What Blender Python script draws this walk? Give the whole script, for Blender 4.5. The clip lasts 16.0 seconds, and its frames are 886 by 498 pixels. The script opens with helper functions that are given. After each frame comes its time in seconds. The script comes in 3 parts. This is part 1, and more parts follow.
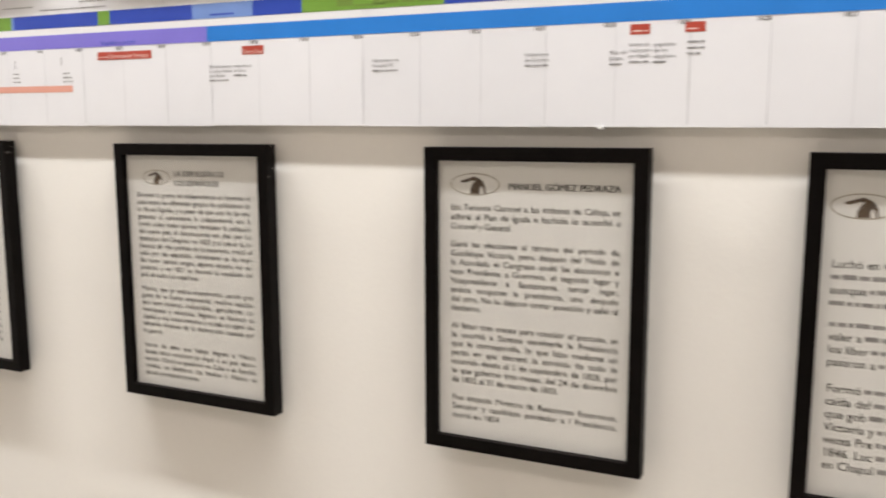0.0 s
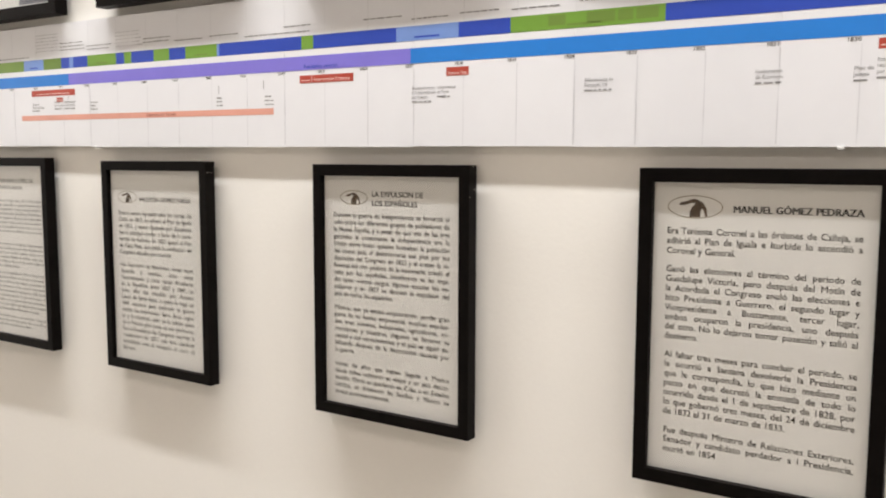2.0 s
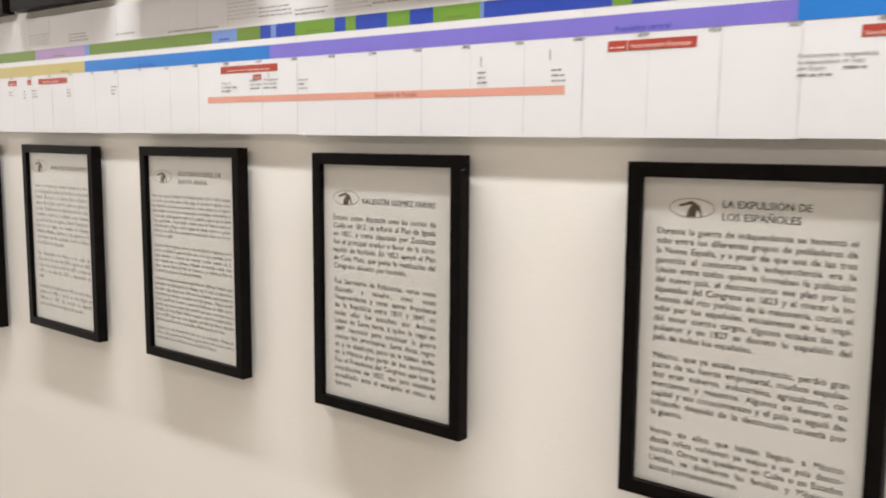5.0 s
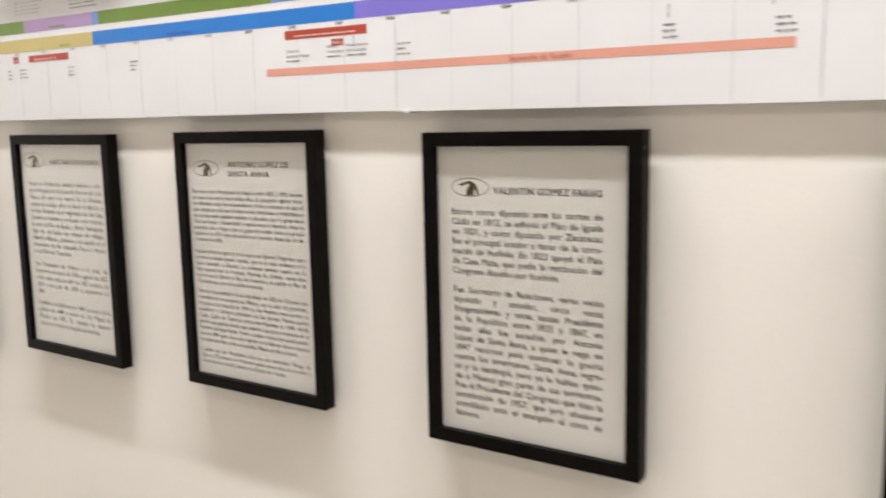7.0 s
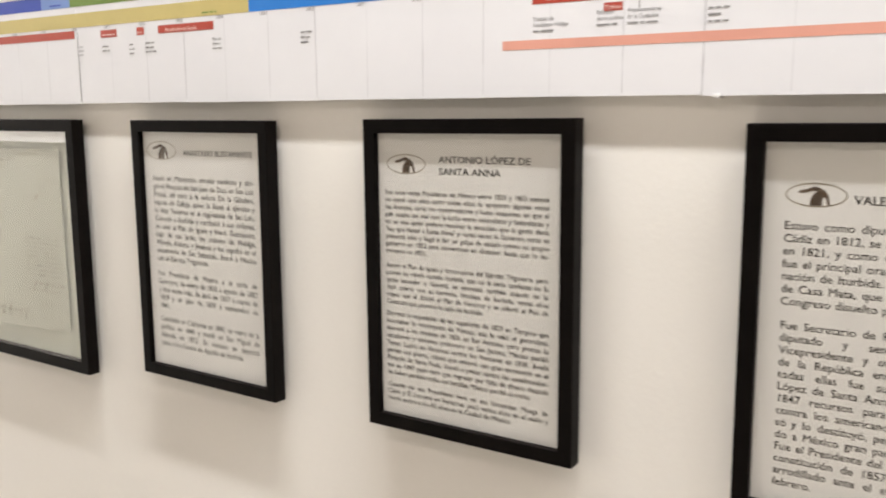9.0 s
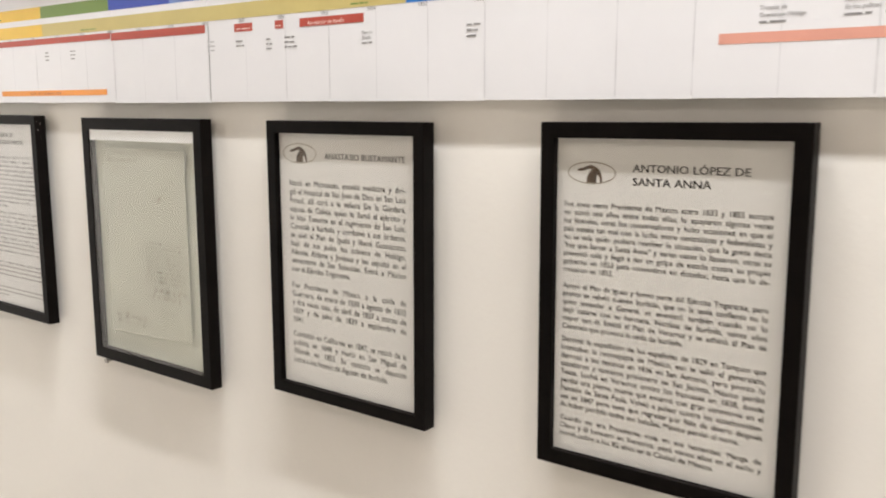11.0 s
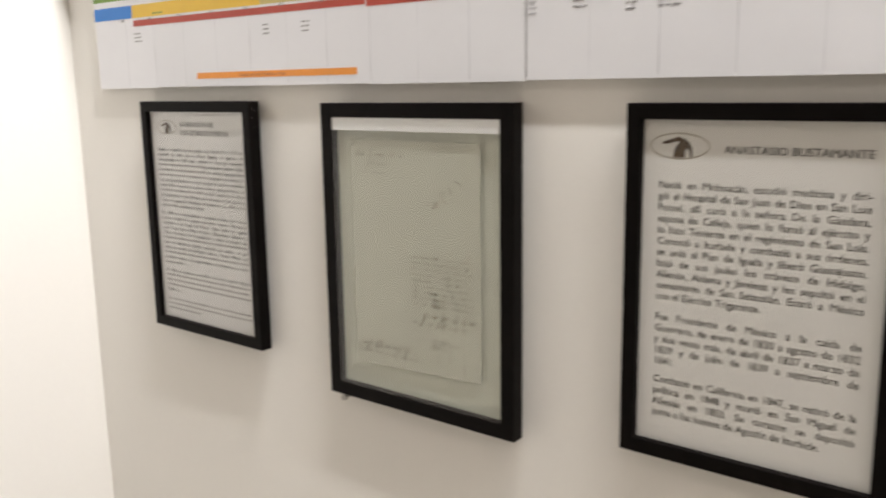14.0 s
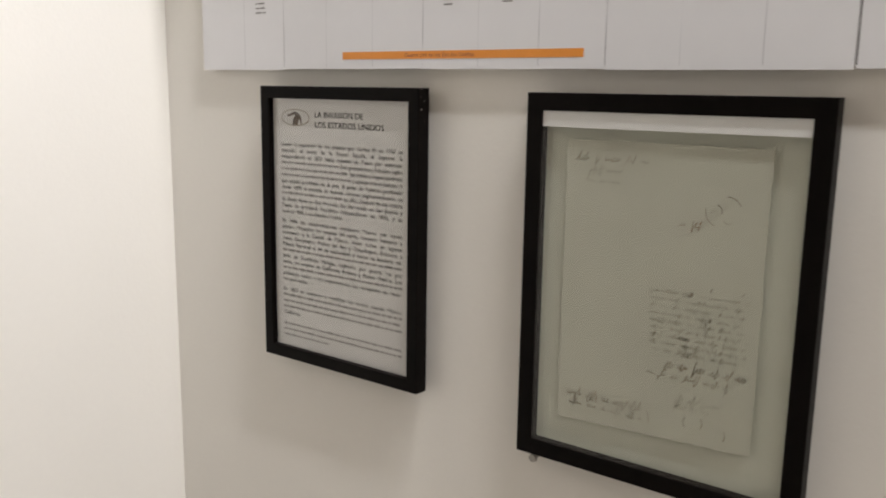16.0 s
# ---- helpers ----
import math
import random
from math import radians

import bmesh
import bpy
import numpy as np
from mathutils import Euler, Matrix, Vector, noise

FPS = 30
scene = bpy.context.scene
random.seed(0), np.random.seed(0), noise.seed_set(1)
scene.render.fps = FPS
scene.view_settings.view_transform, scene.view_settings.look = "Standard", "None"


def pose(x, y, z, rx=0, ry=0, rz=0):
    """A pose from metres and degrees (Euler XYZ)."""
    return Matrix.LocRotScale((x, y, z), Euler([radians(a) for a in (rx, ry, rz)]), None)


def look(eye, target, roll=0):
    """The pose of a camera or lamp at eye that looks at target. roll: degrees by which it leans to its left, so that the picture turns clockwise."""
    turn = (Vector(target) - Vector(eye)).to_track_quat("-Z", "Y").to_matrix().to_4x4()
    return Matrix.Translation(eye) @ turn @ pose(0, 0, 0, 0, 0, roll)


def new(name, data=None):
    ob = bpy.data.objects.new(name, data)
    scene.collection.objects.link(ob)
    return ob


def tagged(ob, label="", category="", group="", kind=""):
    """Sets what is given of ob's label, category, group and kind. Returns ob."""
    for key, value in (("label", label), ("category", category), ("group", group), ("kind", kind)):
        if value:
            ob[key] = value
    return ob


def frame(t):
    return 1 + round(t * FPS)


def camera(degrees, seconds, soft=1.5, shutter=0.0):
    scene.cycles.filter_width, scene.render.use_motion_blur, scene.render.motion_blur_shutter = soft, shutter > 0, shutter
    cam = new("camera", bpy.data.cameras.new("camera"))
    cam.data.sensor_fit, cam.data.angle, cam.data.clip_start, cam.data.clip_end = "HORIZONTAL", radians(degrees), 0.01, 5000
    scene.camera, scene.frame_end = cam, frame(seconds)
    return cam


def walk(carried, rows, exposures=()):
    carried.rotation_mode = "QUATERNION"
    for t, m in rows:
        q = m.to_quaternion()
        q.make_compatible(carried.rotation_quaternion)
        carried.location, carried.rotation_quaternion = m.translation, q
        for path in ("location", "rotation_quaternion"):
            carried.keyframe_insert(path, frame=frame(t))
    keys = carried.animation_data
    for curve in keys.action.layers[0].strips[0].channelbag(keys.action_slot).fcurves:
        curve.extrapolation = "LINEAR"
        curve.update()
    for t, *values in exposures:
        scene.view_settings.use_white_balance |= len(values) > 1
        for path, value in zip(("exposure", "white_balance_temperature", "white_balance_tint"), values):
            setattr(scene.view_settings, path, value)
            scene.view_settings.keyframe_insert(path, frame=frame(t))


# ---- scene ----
cam = camera(54.3, 16.0, 1.9, 0.6)
SPOT_W, ROOM_W, CORNER_W = 23.0, 13.0, 9.9
EXPOSURES = [(0.0, -0.17), (2.5, -0.17), (5.0, -0.17), (7.5, -0.13), (9.7, -0.07), (11.8, -0.13), (12.0, -0.24), (12.5, -0.47), (13.0, -0.22), (13.5, -0.50), (14.0, -0.46), (14.5, -0.82), (15.0, -0.96), (16.0, -0.88)]
PATH = [
    (0, (0.16, 2.448, 1.49), (-0.68, 4.241, 1.209), 0.2),
    (0.5, (0.104, 2.445, 1.48), (-0.829, 4.195, 1.226), 0.3),
    (1, (0.071, 2.422, 1.476), (-0.95, 4.125, 1.238), 0.1),
    (1.5, (0.054, 2.42, 1.473), (-0.99, 4.111, 1.249), 0.6),
    (2, (0.037, 2.409, 1.474), (-1.039, 4.081, 1.263), 0.5),
    (2.5, (0.015, 2.408, 1.484), (-1.1, 4.049, 1.234), 0.5),
    (3, (-0.038, 2.441, 1.484), (-1.224, 4.034, 1.244), 0.4),
    (3.5, (-0.124, 2.478, 1.489), (-1.361, 4.028, 1.231), 0.1),
    (4, (-0.213, 2.527, 1.494), (-1.486, 4.049, 1.248), 0.4),
    (4.2, (-0.246, 2.54, 1.494), (-1.54, 4.05, 1.274), 0.4),
    (6.3, (-0.718, 2.504, 1.467), (-1.77, 4.178, 1.163), -0.1),
    (6.5, (-0.733, 2.515, 1.469), (-1.778, 4.195, 1.177), -0.5),
    (7, (-0.818, 2.564, 1.476), (-1.92, 4.207, 1.182), -0.9),
    (7.5, (-0.922, 2.623, 1.484), (-2.101, 4.215, 1.21), -0.7),
    (8, (-1.026, 2.638, 1.479), (-2.196, 4.233, 1.181), 0.7),
    (8.5, (-1.142, 2.612, 1.485), (-2.25, 4.246, 1.165), -0.2),
    (9, (-1.246, 2.591, 1.474), (-2.328, 4.243, 1.159), -0.2),
    (9.5, (-1.294, 2.569, 1.476), (-2.371, 4.223, 1.153), -0.3),
    (9.7, (-1.307, 2.56, 1.474), (-2.41, 4.196, 1.149), -0.5),
    (11.8, (-1.529, 2.681, 1.482), (-2.775, 4.213, 1.165), 1.1),
    (12, (-1.551, 2.7, 1.482), (-2.82, 4.212, 1.162), 1.4),
    (12.5, (-1.636, 2.71, 1.478), (-2.925, 4.199, 1.13), 1.4),
    (13, (-1.759, 2.678, 1.49), (-2.982, 4.221, 1.142), 0.4),
    (13.5, (-1.885, 2.63, 1.496), (-3.066, 4.204, 1.135), -0.3),
    (14, (-1.979, 2.577, 1.483), (-3.205, 4.113, 1.114), -0.9),
    (14.5, (-2.057, 2.573, 1.471), (-3.323, 4.077, 1.103), -0.5),
    (15, (-2.193, 2.589, 1.48), (-3.472, 4.088, 1.14), -0.6),
    (15.5, (-2.319, 2.608, 1.469), (-3.535, 4.156, 1.113), -0.4),
    (16, (-2.387, 2.596, 1.464), (-3.573, 4.165, 1.1), 0.9),
]
walk(cam, [(t, look(eye, target, roll)) for t, eye, target, roll in PATH], EXPOSURES)

# ---- light ----
world = bpy.data.worlds.new("room_dark")
scene.world = world
world.use_nodes = True
world.node_tree.nodes["Background"].inputs[0].default_value = (1.0, 0.93, 0.85, 1)
world.node_tree.nodes["Background"].inputs[1].default_value = 0.02

# main planes, metres
WALL_Y, PANEL_Y, FRAME_Y, PAPER_Y = 3.522, 3.508, 3.490, 3.4995
LEFT_X, RIGHT_X, BACK_Y, CEIL_Z = -3.690, 4.2, -2.4, 3.50


def area_lamp(name, at, size, length, watts, colour, spread=180.0, lean=0.0):
    data = bpy.data.lights.new(name, "AREA")
    data.shape, data.size, data.size_y = "RECTANGLE" if length else "DISK", length or size, size
    data.energy, data.color, data.spread = watts, colour, radians(spread)
    ob = new(name, data)
    ob.matrix_world = pose(*at, 0, lean, 0)
    return ob


# a row of linear wall lights close to the picture wall
for x, dim in ((-2.20, 1.13), (-1.48, 1.08), (-0.61, 0.90), (0.27, 0.97), (1.12, 0.95), (1.97, 0.95)):
    area_lamp("wall_light", (x, 3.039, 3.40), 0.08, 0.62, SPOT_W * dim, (1.0, 0.99, 0.99), 150)
# unseen warm fill lamps added further from the wall to lift the shadows
for x in (-1.5, 0.8, 3.1):
    area_lamp("room_fill", (x, 1.15, 3.45), 0.55, 0, ROOM_W, (1.0, 0.86, 0.79))
# an unseen washer aimed at the return wall, added to brighten it
area_lamp("return_wall_fill", (-2.35, 3.27, 3.40), 0.40, 0, CORNER_W, (1.0, 0.975, 0.985), 62, 35)


# ---- materials ----
def material(name, colour, rough=0.6, metal=0.0, vary=0.05, scale=6.0, grain=0.0, grain_scale=300.0, bump=0.0, bump_scale=200.0, spec=0.5, coat=0.0, each=0.0):
    m = bpy.data.materials.new(name)
    m.use_nodes = True
    t = m.node_tree
    n, l = t.nodes, t.links
    b = n["Principled BSDF"]
    b.inputs["Roughness"].default_value, b.inputs["Metallic"].default_value = rough, metal
    b.inputs["Specular IOR Level"].default_value, b.inputs["Coat Weight"].default_value = spec, coat
    co = n.new("ShaderNodeTexCoord")

    def wave(s, d):
        x = n.new("ShaderNodeTexNoise")
        x.inputs["Scale"].default_value, x.inputs["Detail"].default_value = s, d
        l.new(co.outputs["Object"], x.inputs["Vector"])
        return x

    big, fine = wave(scale, 4), wave(grain_scale, 2)
    add = n.new("ShaderNodeMath")
    add.operation = "MULTIPLY_ADD"
    l.new(fine.outputs["Fac"], add.inputs[0])
    add.inputs[1].default_value = grain
    l.new(big.outputs["Fac"], add.inputs[2])
    ramp = n.new("ShaderNodeMapRange")
    ramp.inputs["From Min"].default_value, ramp.inputs["From Max"].default_value = 0.3 + grain / 2, 0.7 + grain / 2
    ramp.inputs["To Min"].default_value, ramp.inputs["To Max"].default_value = 1 - vary, 1 + vary
    l.new(add.outputs[0], ramp.inputs["Value"])
    mul = n.new("ShaderNodeVectorMath")
    mul.operation = "SCALE"
    mul.inputs[0].default_value = colour
    l.new(ramp.outputs[0], mul.inputs["Scale"])
    l.new(mul.outputs[0], b.inputs["Base Color"])
    if each:
        info, span, tint = n.new("ShaderNodeObjectInfo"), n.new("ShaderNodeMapRange"), n.new("ShaderNodeVectorMath")
        span.inputs["To Min"].default_value, span.inputs["To Max"].default_value, tint.operation = 1 - each, 1 + each, "SCALE"
        for a, o in ((info.outputs["Random"], span.inputs["Value"]), (mul.outputs[0], tint.inputs[0]), (span.outputs[0], tint.inputs["Scale"]), (tint.outputs[0], b.inputs["Base Color"])):
            l.new(a, o)
    if bump:
        k = n.new("ShaderNodeBump")
        k.inputs["Strength"].default_value, k.inputs["Distance"].default_value = bump, 0.002
        l.new(wave(bump_scale, 3).outputs["Fac"], k.inputs["Height"])
        l.new(k.outputs[0], b.inputs["Normal"])
    return m


WALL = material("white_wall_paint", (0.80, 0.78, 0.735), 0.62, vary=0.018, scale=1.7, grain=0.25, grain_scale=90, bump=0.12, bump_scale=160, spec=0.3)
CEILING = material("ceiling_paint", (0.82, 0.81, 0.79), 0.8, vary=0.02, scale=2.0)
FLOOR = material("pale_floor_tile", (0.50, 0.45, 0.39), 0.35, vary=0.08, scale=3.0, grain=0.3, grain_scale=60)
BOARD = material("foam_board", (0.80, 0.79, 0.78), 0.7, vary=0.02)
SHEET = material("printed_sheet", (0.735, 0.735, 0.755), 0.42, vary=0.02, scale=5, grain=0.2, grain_scale=40, bump=0.10, bump_scale=14, spec=0.4, each=0.025)
PAPER = material("text_paper", (0.785, 0.785, 0.765), 0.55, vary=0.015, scale=9, grain=0.2, grain_scale=400)
FILM = material("glossy_paper", (0.66, 0.66, 0.65), 0.28, vary=0.02, scale=9, bump=0.28, bump_scale=11)
MAT_BOARD = material("grey_green_mount", (0.655, 0.685, 0.59), 0.6, vary=0.03, scale=5)
WHITE_EDGE = material("white_mount_edge", (0.90, 0.92, 0.93), 0.35, vary=0.02)
OLD_PAPER = material("old_letter_paper", (0.535, 0.55, 0.465), 0.7, vary=0.03, scale=9)
BLACK = material("black_lacquered_wood", (0.0032, 0.0023, 0.0020), 0.45, vary=0.35, scale=24, grain=0.5, grain_scale=180, bump=0.05, bump_scale=120, spec=0.07)
CHIP = material("bare_wood_chip", (0.62, 0.58, 0.52), 0.7, vary=0.1)
INK = material("black_ink", (0.022, 0.020, 0.018), 0.6, vary=0.1, scale=40)
SMALL_PRINT = material("small_print_grey", (0.29, 0.28, 0.275), 0.6, vary=0.15, scale=60)
FAINT_INK = material("grey_ink", (0.24, 0.235, 0.235), 0.6, vary=0.15, scale=60)
LINE_INK = material("line_ink", (0.54, 0.54, 0.56), 0.6, vary=0.25, scale=20)
PALE_LINE = material("pale_line_ink", (0.63, 0.63, 0.65), 0.6, vary=0.12, scale=20)
QUILL_INK = material("iron_gall_ink", (0.25, 0.195, 0.135), 0.7, vary=0.5, scale=60)
FADED_QUILL = material("faded_quill_ink", (0.33, 0.31, 0.24), 0.7, vary=0.2, scale=60)
LOGO_RING = material("olive_brown_print", (0.26, 0.22, 0.15), 0.6, vary=0.1)
LOGO_BIRD = material("dark_brown_print", (0.085, 0.052, 0.028), 0.6, vary=0.4, scale=90)
CLEAR_CLIP = material("white_plastic_clip", (0.85, 0.85, 0.85), 0.12, vary=0.02)
STEEL = material("nail_steel", (0.42, 0.40, 0.37), 0.35, metal=1.0, vary=0.15, scale=60)


def print_colour(name, colour):
    return material(name, colour, 0.42, vary=0.04, scale=14, grain=0.25, grain_scale=120, spec=0.4)


SKY_BLUE = print_colour("bright_blue_print", (0.019, 0.189, 0.598))
NAVY = print_colour("deep_blue_print", (0.024, 0.061, 0.391))
PALE_BLUE = print_colour("pale_blue_print", (0.168, 0.272, 0.576))
PURPLE = print_colour("violet_print", (0.201, 0.168, 0.599))
GREEN = print_colour("leaf_green_print", (0.156, 0.303, 0.041))
OLIVE = print_colour("olive_green_print", (0.144, 0.234, 0.041))
MAUVE = print_colour("mauve_print", (0.37, 0.25, 0.45))
KHAKI = print_colour("khaki_print", (0.528, 0.440, 0.167))
YELLOW = print_colour("yellow_print", (0.738, 0.477, 0.054))
RED = print_colour("brick_red_print", (0.41, 0.058, 0.036))
PINK = print_colour("salmon_print", (0.69, 0.335, 0.26))
ORANGE = print_colour("orange_print", (0.78, 0.29, 0.045))
WHITE_INK = print_colour("white_print", (0.78, 0.60, 0.54))
MAROON = print_colour("maroon_print", (0.25, 0.055, 0.04))
DARK_PICTURE = print_colour("slate_print", (0.10, 0.10, 0.14))

GLASS = bpy.data.materials.new("clear_glass")
GLASS.use_nodes = True
gn, gl = GLASS.node_tree.nodes, GLASS.node_tree.links
gn.remove(gn["Principled BSDF"])
facing, power, scale = gn.new("ShaderNodeLayerWeight"), gn.new("ShaderNodeMath"), gn.new("ShaderNodeMath")
power.operation, scale.operation = "POWER", "MULTIPLY_ADD"
power.inputs[1].default_value, scale.inputs[1].default_value, scale.inputs[2].default_value = 2.0, 0.22, 0.030
clear, gloss, both = gn.new("ShaderNodeBsdfTransparent"), gn.new("ShaderNodeBsdfGlossy"), gn.new("ShaderNodeMixShader")
facing.inputs["Blend"].default_value, gloss.inputs["Roughness"].default_value = 0.5, 0.02
clear.inputs["Color"].default_value = (0.975, 0.972, 0.965, 1)
for a, b in ((facing.outputs["Facing"], power.inputs[0]), (power.outputs[0], scale.inputs[0]), (scale.outputs[0], both.inputs[0]), (clear.outputs[0], both.inputs[1]), (gloss.outputs[0], both.inputs[2]),
             (both.outputs[0], gn["Material Output"].inputs["Surface"])):
    gl.new(a, b)


# ---- building helpers ----
def part(name, bm, mat, parent=None, label=""):
    me = bpy.data.meshes.new(name)
    bm.to_mesh(me)
    bm.free()
    me.materials.append(mat)
    ob = new(name, me)
    ob.parent = parent
    if label:
        ob["label"] = label
    return ob


def raw_part(name, verts, faces, mat, parent=None, label=""):
    me = bpy.data.meshes.new(name)
    me.from_pydata([tuple(map(float, v)) for v in verts], [], faces)
    me.materials.append(mat)
    me.update()
    ob = new(name, me)
    ob.parent = parent
    if label:
        ob["label"] = label
    return ob


def box(x0, x1, y0, y1, z0, z1, bevel=0.0):
    bm = bmesh.new()
    bmesh.ops.create_cube(bm, size=1.0)
    for v in bm.verts:
        v.co = Vector((x0 if v.co.x < 0 else x1, y0 if v.co.y < 0 else y1, z0 if v.co.z < 0 else z1))
    if bevel:
        bmesh.ops.bevel(bm, geom=bm.edges[:], offset=bevel, segments=2, affect="EDGES", profile=0.6)
    return bm


def thing(name, x, y, z, label, category, group=""):
    ob = new(name)
    ob.empty_display_size = 0.05
    ob.location = (x, y, z)
    return tagged(ob, label, category, group)


def settle(root):
    """Parts are built in world metres: set them back under their thing."""
    m = Matrix.Translation(-Vector(root.location))
    for o in root.children_recursive:
        o.data.transform(m)
    return root


# glyph outlines of the built-in font, each made once
GLYPHS = {}


def glyph(c):
    if c not in GLYPHS:
        def mesh_of(s):
            cu = bpy.data.curves.new("glyph", "FONT")
            cu.body, cu.size, cu.resolution_u, cu.offset = s, 1.0, 2, 0.0 if "M" in s else 0.006
            ob = bpy.data.objects.new("glyph", cu)
            me = bpy.data.meshes.new_from_object(ob)
            co = np.array([v.co[:2] for v in me.vertices]).reshape(-1, 2)
            fs = [tuple(p.vertices) for p in me.polygons]
            bpy.data.objects.remove(ob)
            bpy.data.meshes.remove(me)
            bpy.data.curves.remove(cu)
            return co, fs

        if c == " ":
            GLYPHS[c] = (np.zeros((0, 2)), [], 0.30)
        else:
            co, fs = mesh_of(c)
            pair, alone = mesh_of("H" + c + "H")[0], mesh_of("HH")[0]
            GLYPHS[c] = (co, fs, float(np.ptp(pair[:, 0]) - np.ptp(alone[:, 0])))
    return GLYPHS[c]


def run_width(s):
    return sum(glyph(c)[2] for c in s)


class Print:
    """Flat printed marks gathered into one mesh at depth y."""

    def __init__(self, y):
        self.y, self.verts, self.faces = y, [], []

    def poly(self, pts):
        k = len(self.verts)
        self.verts += [(x, self.y, z) for x, z in pts]
        self.faces.append(tuple(range(k, k + len(pts))))

    def bar(self, x0, x1, z0, z1):
        self.poly([(x0, z0), (x1, z0), (x1, z1), (x0, z1)])

    def word(self, s, x, z, size, sx=1.0):
        for c in s:
            co, fs, w = glyph(c)
            k = len(self.verts)
            self.verts += [(x + p[0] * size * sx, self.y, z + p[1] * size) for p in co]
            self.faces += [tuple(k + i for i in f) for f in fs]
            x += w * size * sx
        return x

    def line(self, s, x0, x1, z, size, sx=1.0, justify=True):
        words = s.split(" ")
        if not justify or len(words) < 2:
            self.word(s, x0, z, size, sx)
            return
        widths = [run_width(w) * size * sx for w in words]
        gap = (x1 - x0 - sum(widths)) / (len(words) - 1)
        if gap < 0.16 * size * sx:
            gap = 0.16 * size * sx
            sx *= (x1 - x0 - gap * (len(words) - 1)) / sum(widths)
            widths = [run_width(w) * size * sx for w in words]
        for w, wide in zip(words, widths):
            self.word(w, x0, z, size, sx)
            x0 += wide + gap

    def fitted(self, s, x0, x1, z, size):
        """One line of lettering squeezed or spread to the width."""
        self.word(s, x0, z, size, (x1 - x0) / (run_width(s) * size))

    def stroke(self, pts, w):
        for (xa, za), (xb, zb) in zip(pts, pts[1:]):
            d = Vector((xb - xa, zb - za))
            if d.length < 1e-6:
                continue
            n = Vector((-d.y, d.x)).normalized() * w / 2
            self.poly([(xa - n.x, za - n.y), (xb - n.x, zb - n.y), (xb + n.x, zb + n.y), (xa + n.x, za + n.y)])

    def ring(self, cx, cz, rx, rz, w, n=40):
        for i in range(n):
            a, b = 2 * math.pi * i / n, 2 * math.pi * (i + 1) / n
            self.poly([(cx + (rx - o) * math.cos(q), cz + (rz - o) * math.sin(q)) for q, o in ((a, 0), (b, 0), (b, w), (a, w))])

    def put(self, name, mat, parent, label=""):
        ob = raw_part(name, self.verts, self.faces, mat, parent, label)
        if len(self.faces) > 1 and name not in ("emblem_ring", "emblem_mark", "heading"):
            ob["kind"] = "stuff"
        return ob


def paragraph(pr, faint, lines, x0, x1, z, step):
    size = step * 0.92
    rng = random.Random(len(lines))
    natural = [run_width(s) * size for s in lines[:-1] or lines if s and "|" not in s]
    sx = min(1.05, max(0.55, 0.97 * (x1 - x0) / max(natural))) if natural else 0.95
    for i, s in enumerate(lines):
        if s and "|" in s:
            head, tail = s.split("|")
            wide = min(0.95, sx)
            pr.word(head, x0, z - i * step - 0.32 * size, size, wide)
            end = x1 - run_width(tail) * size * wide
            pr.word(tail, end, z - i * step - 0.32 * size, size, wide)
            word_bars(faint, rng, x0 + run_width(head) * size * wide + (0.003 if head else 0), end - (0.003 if tail else 0), z - i * step, 0.46 * step)
            continue
        if not s:
            word_bars(faint, rng, x0, x1, z - i * step, 0.46 * step)
            continue
        pr.line(s, x0, x1, z - i * step - 0.32 * size, size, sx, i < len(lines) - 1 or run_width(s) * size * sx > 0.97 * (x1 - x0))


def word_bars(pr, rng, x0, x1, z, height, last=1.0):
    """Writing too small to read: a line of word-long bars."""
    x, end = x0, x0 + (x1 - x0) * last
    while x < end - 0.004:
        w = min(rng.uniform(0.004, 0.016), end - x)
        pr.bar(x, x + w, z - height * 0.36, z + height * rng.uniform(0.30, 0.48))
        x += w + 0.0022


# ---- room ----
def setting(name, bm, mat, label, category):
    return tagged(part(name, bm, mat), label, category, kind="structure")


T = 0.12
setting("wall_north", box(LEFT_X - T, RIGHT_X + T, WALL_Y, WALL_Y + T, 0, CEIL_Z), WALL, "matte white painted gallery wall", "wall")
setting("wall_return", box(LEFT_X - T, LEFT_X, BACK_Y, WALL_Y, 0, CEIL_Z), WALL, "bright white painted return wall at the corner", "wall")
setting("wall_east", box(RIGHT_X, RIGHT_X + T, BACK_Y, WALL_Y, 0, CEIL_Z), WALL, "plain white painted end wall", "wall")
setting("wall_south", box(LEFT_X - T, RIGHT_X + T, BACK_Y - T, BACK_Y, 0, CEIL_Z), WALL, "plain white painted rear wall", "wall")
setting("floor", box(LEFT_X - T, RIGHT_X + T, BACK_Y - T, WALL_Y + T, -0.12, 0), FLOOR, "pale stone-coloured polished floor", "floor")
setting("ceiling", box(LEFT_X - T, RIGHT_X + T, BACK_Y - T, WALL_Y + T, CEIL_Z, CEIL_Z + 0.12), CEILING, "plain white ceiling", "ceiling")


# ---- timeline panel ----
PANEL_L, PANEL_R, PANEL_B, PANEL_T = -3.572, 1.20, 1.490, 1.741
YEAR0, YEAR_STEP = -1.522, 0.0885


def year_x(y):
    return YEAR0 - (y - 1846) * YEAR_STEP


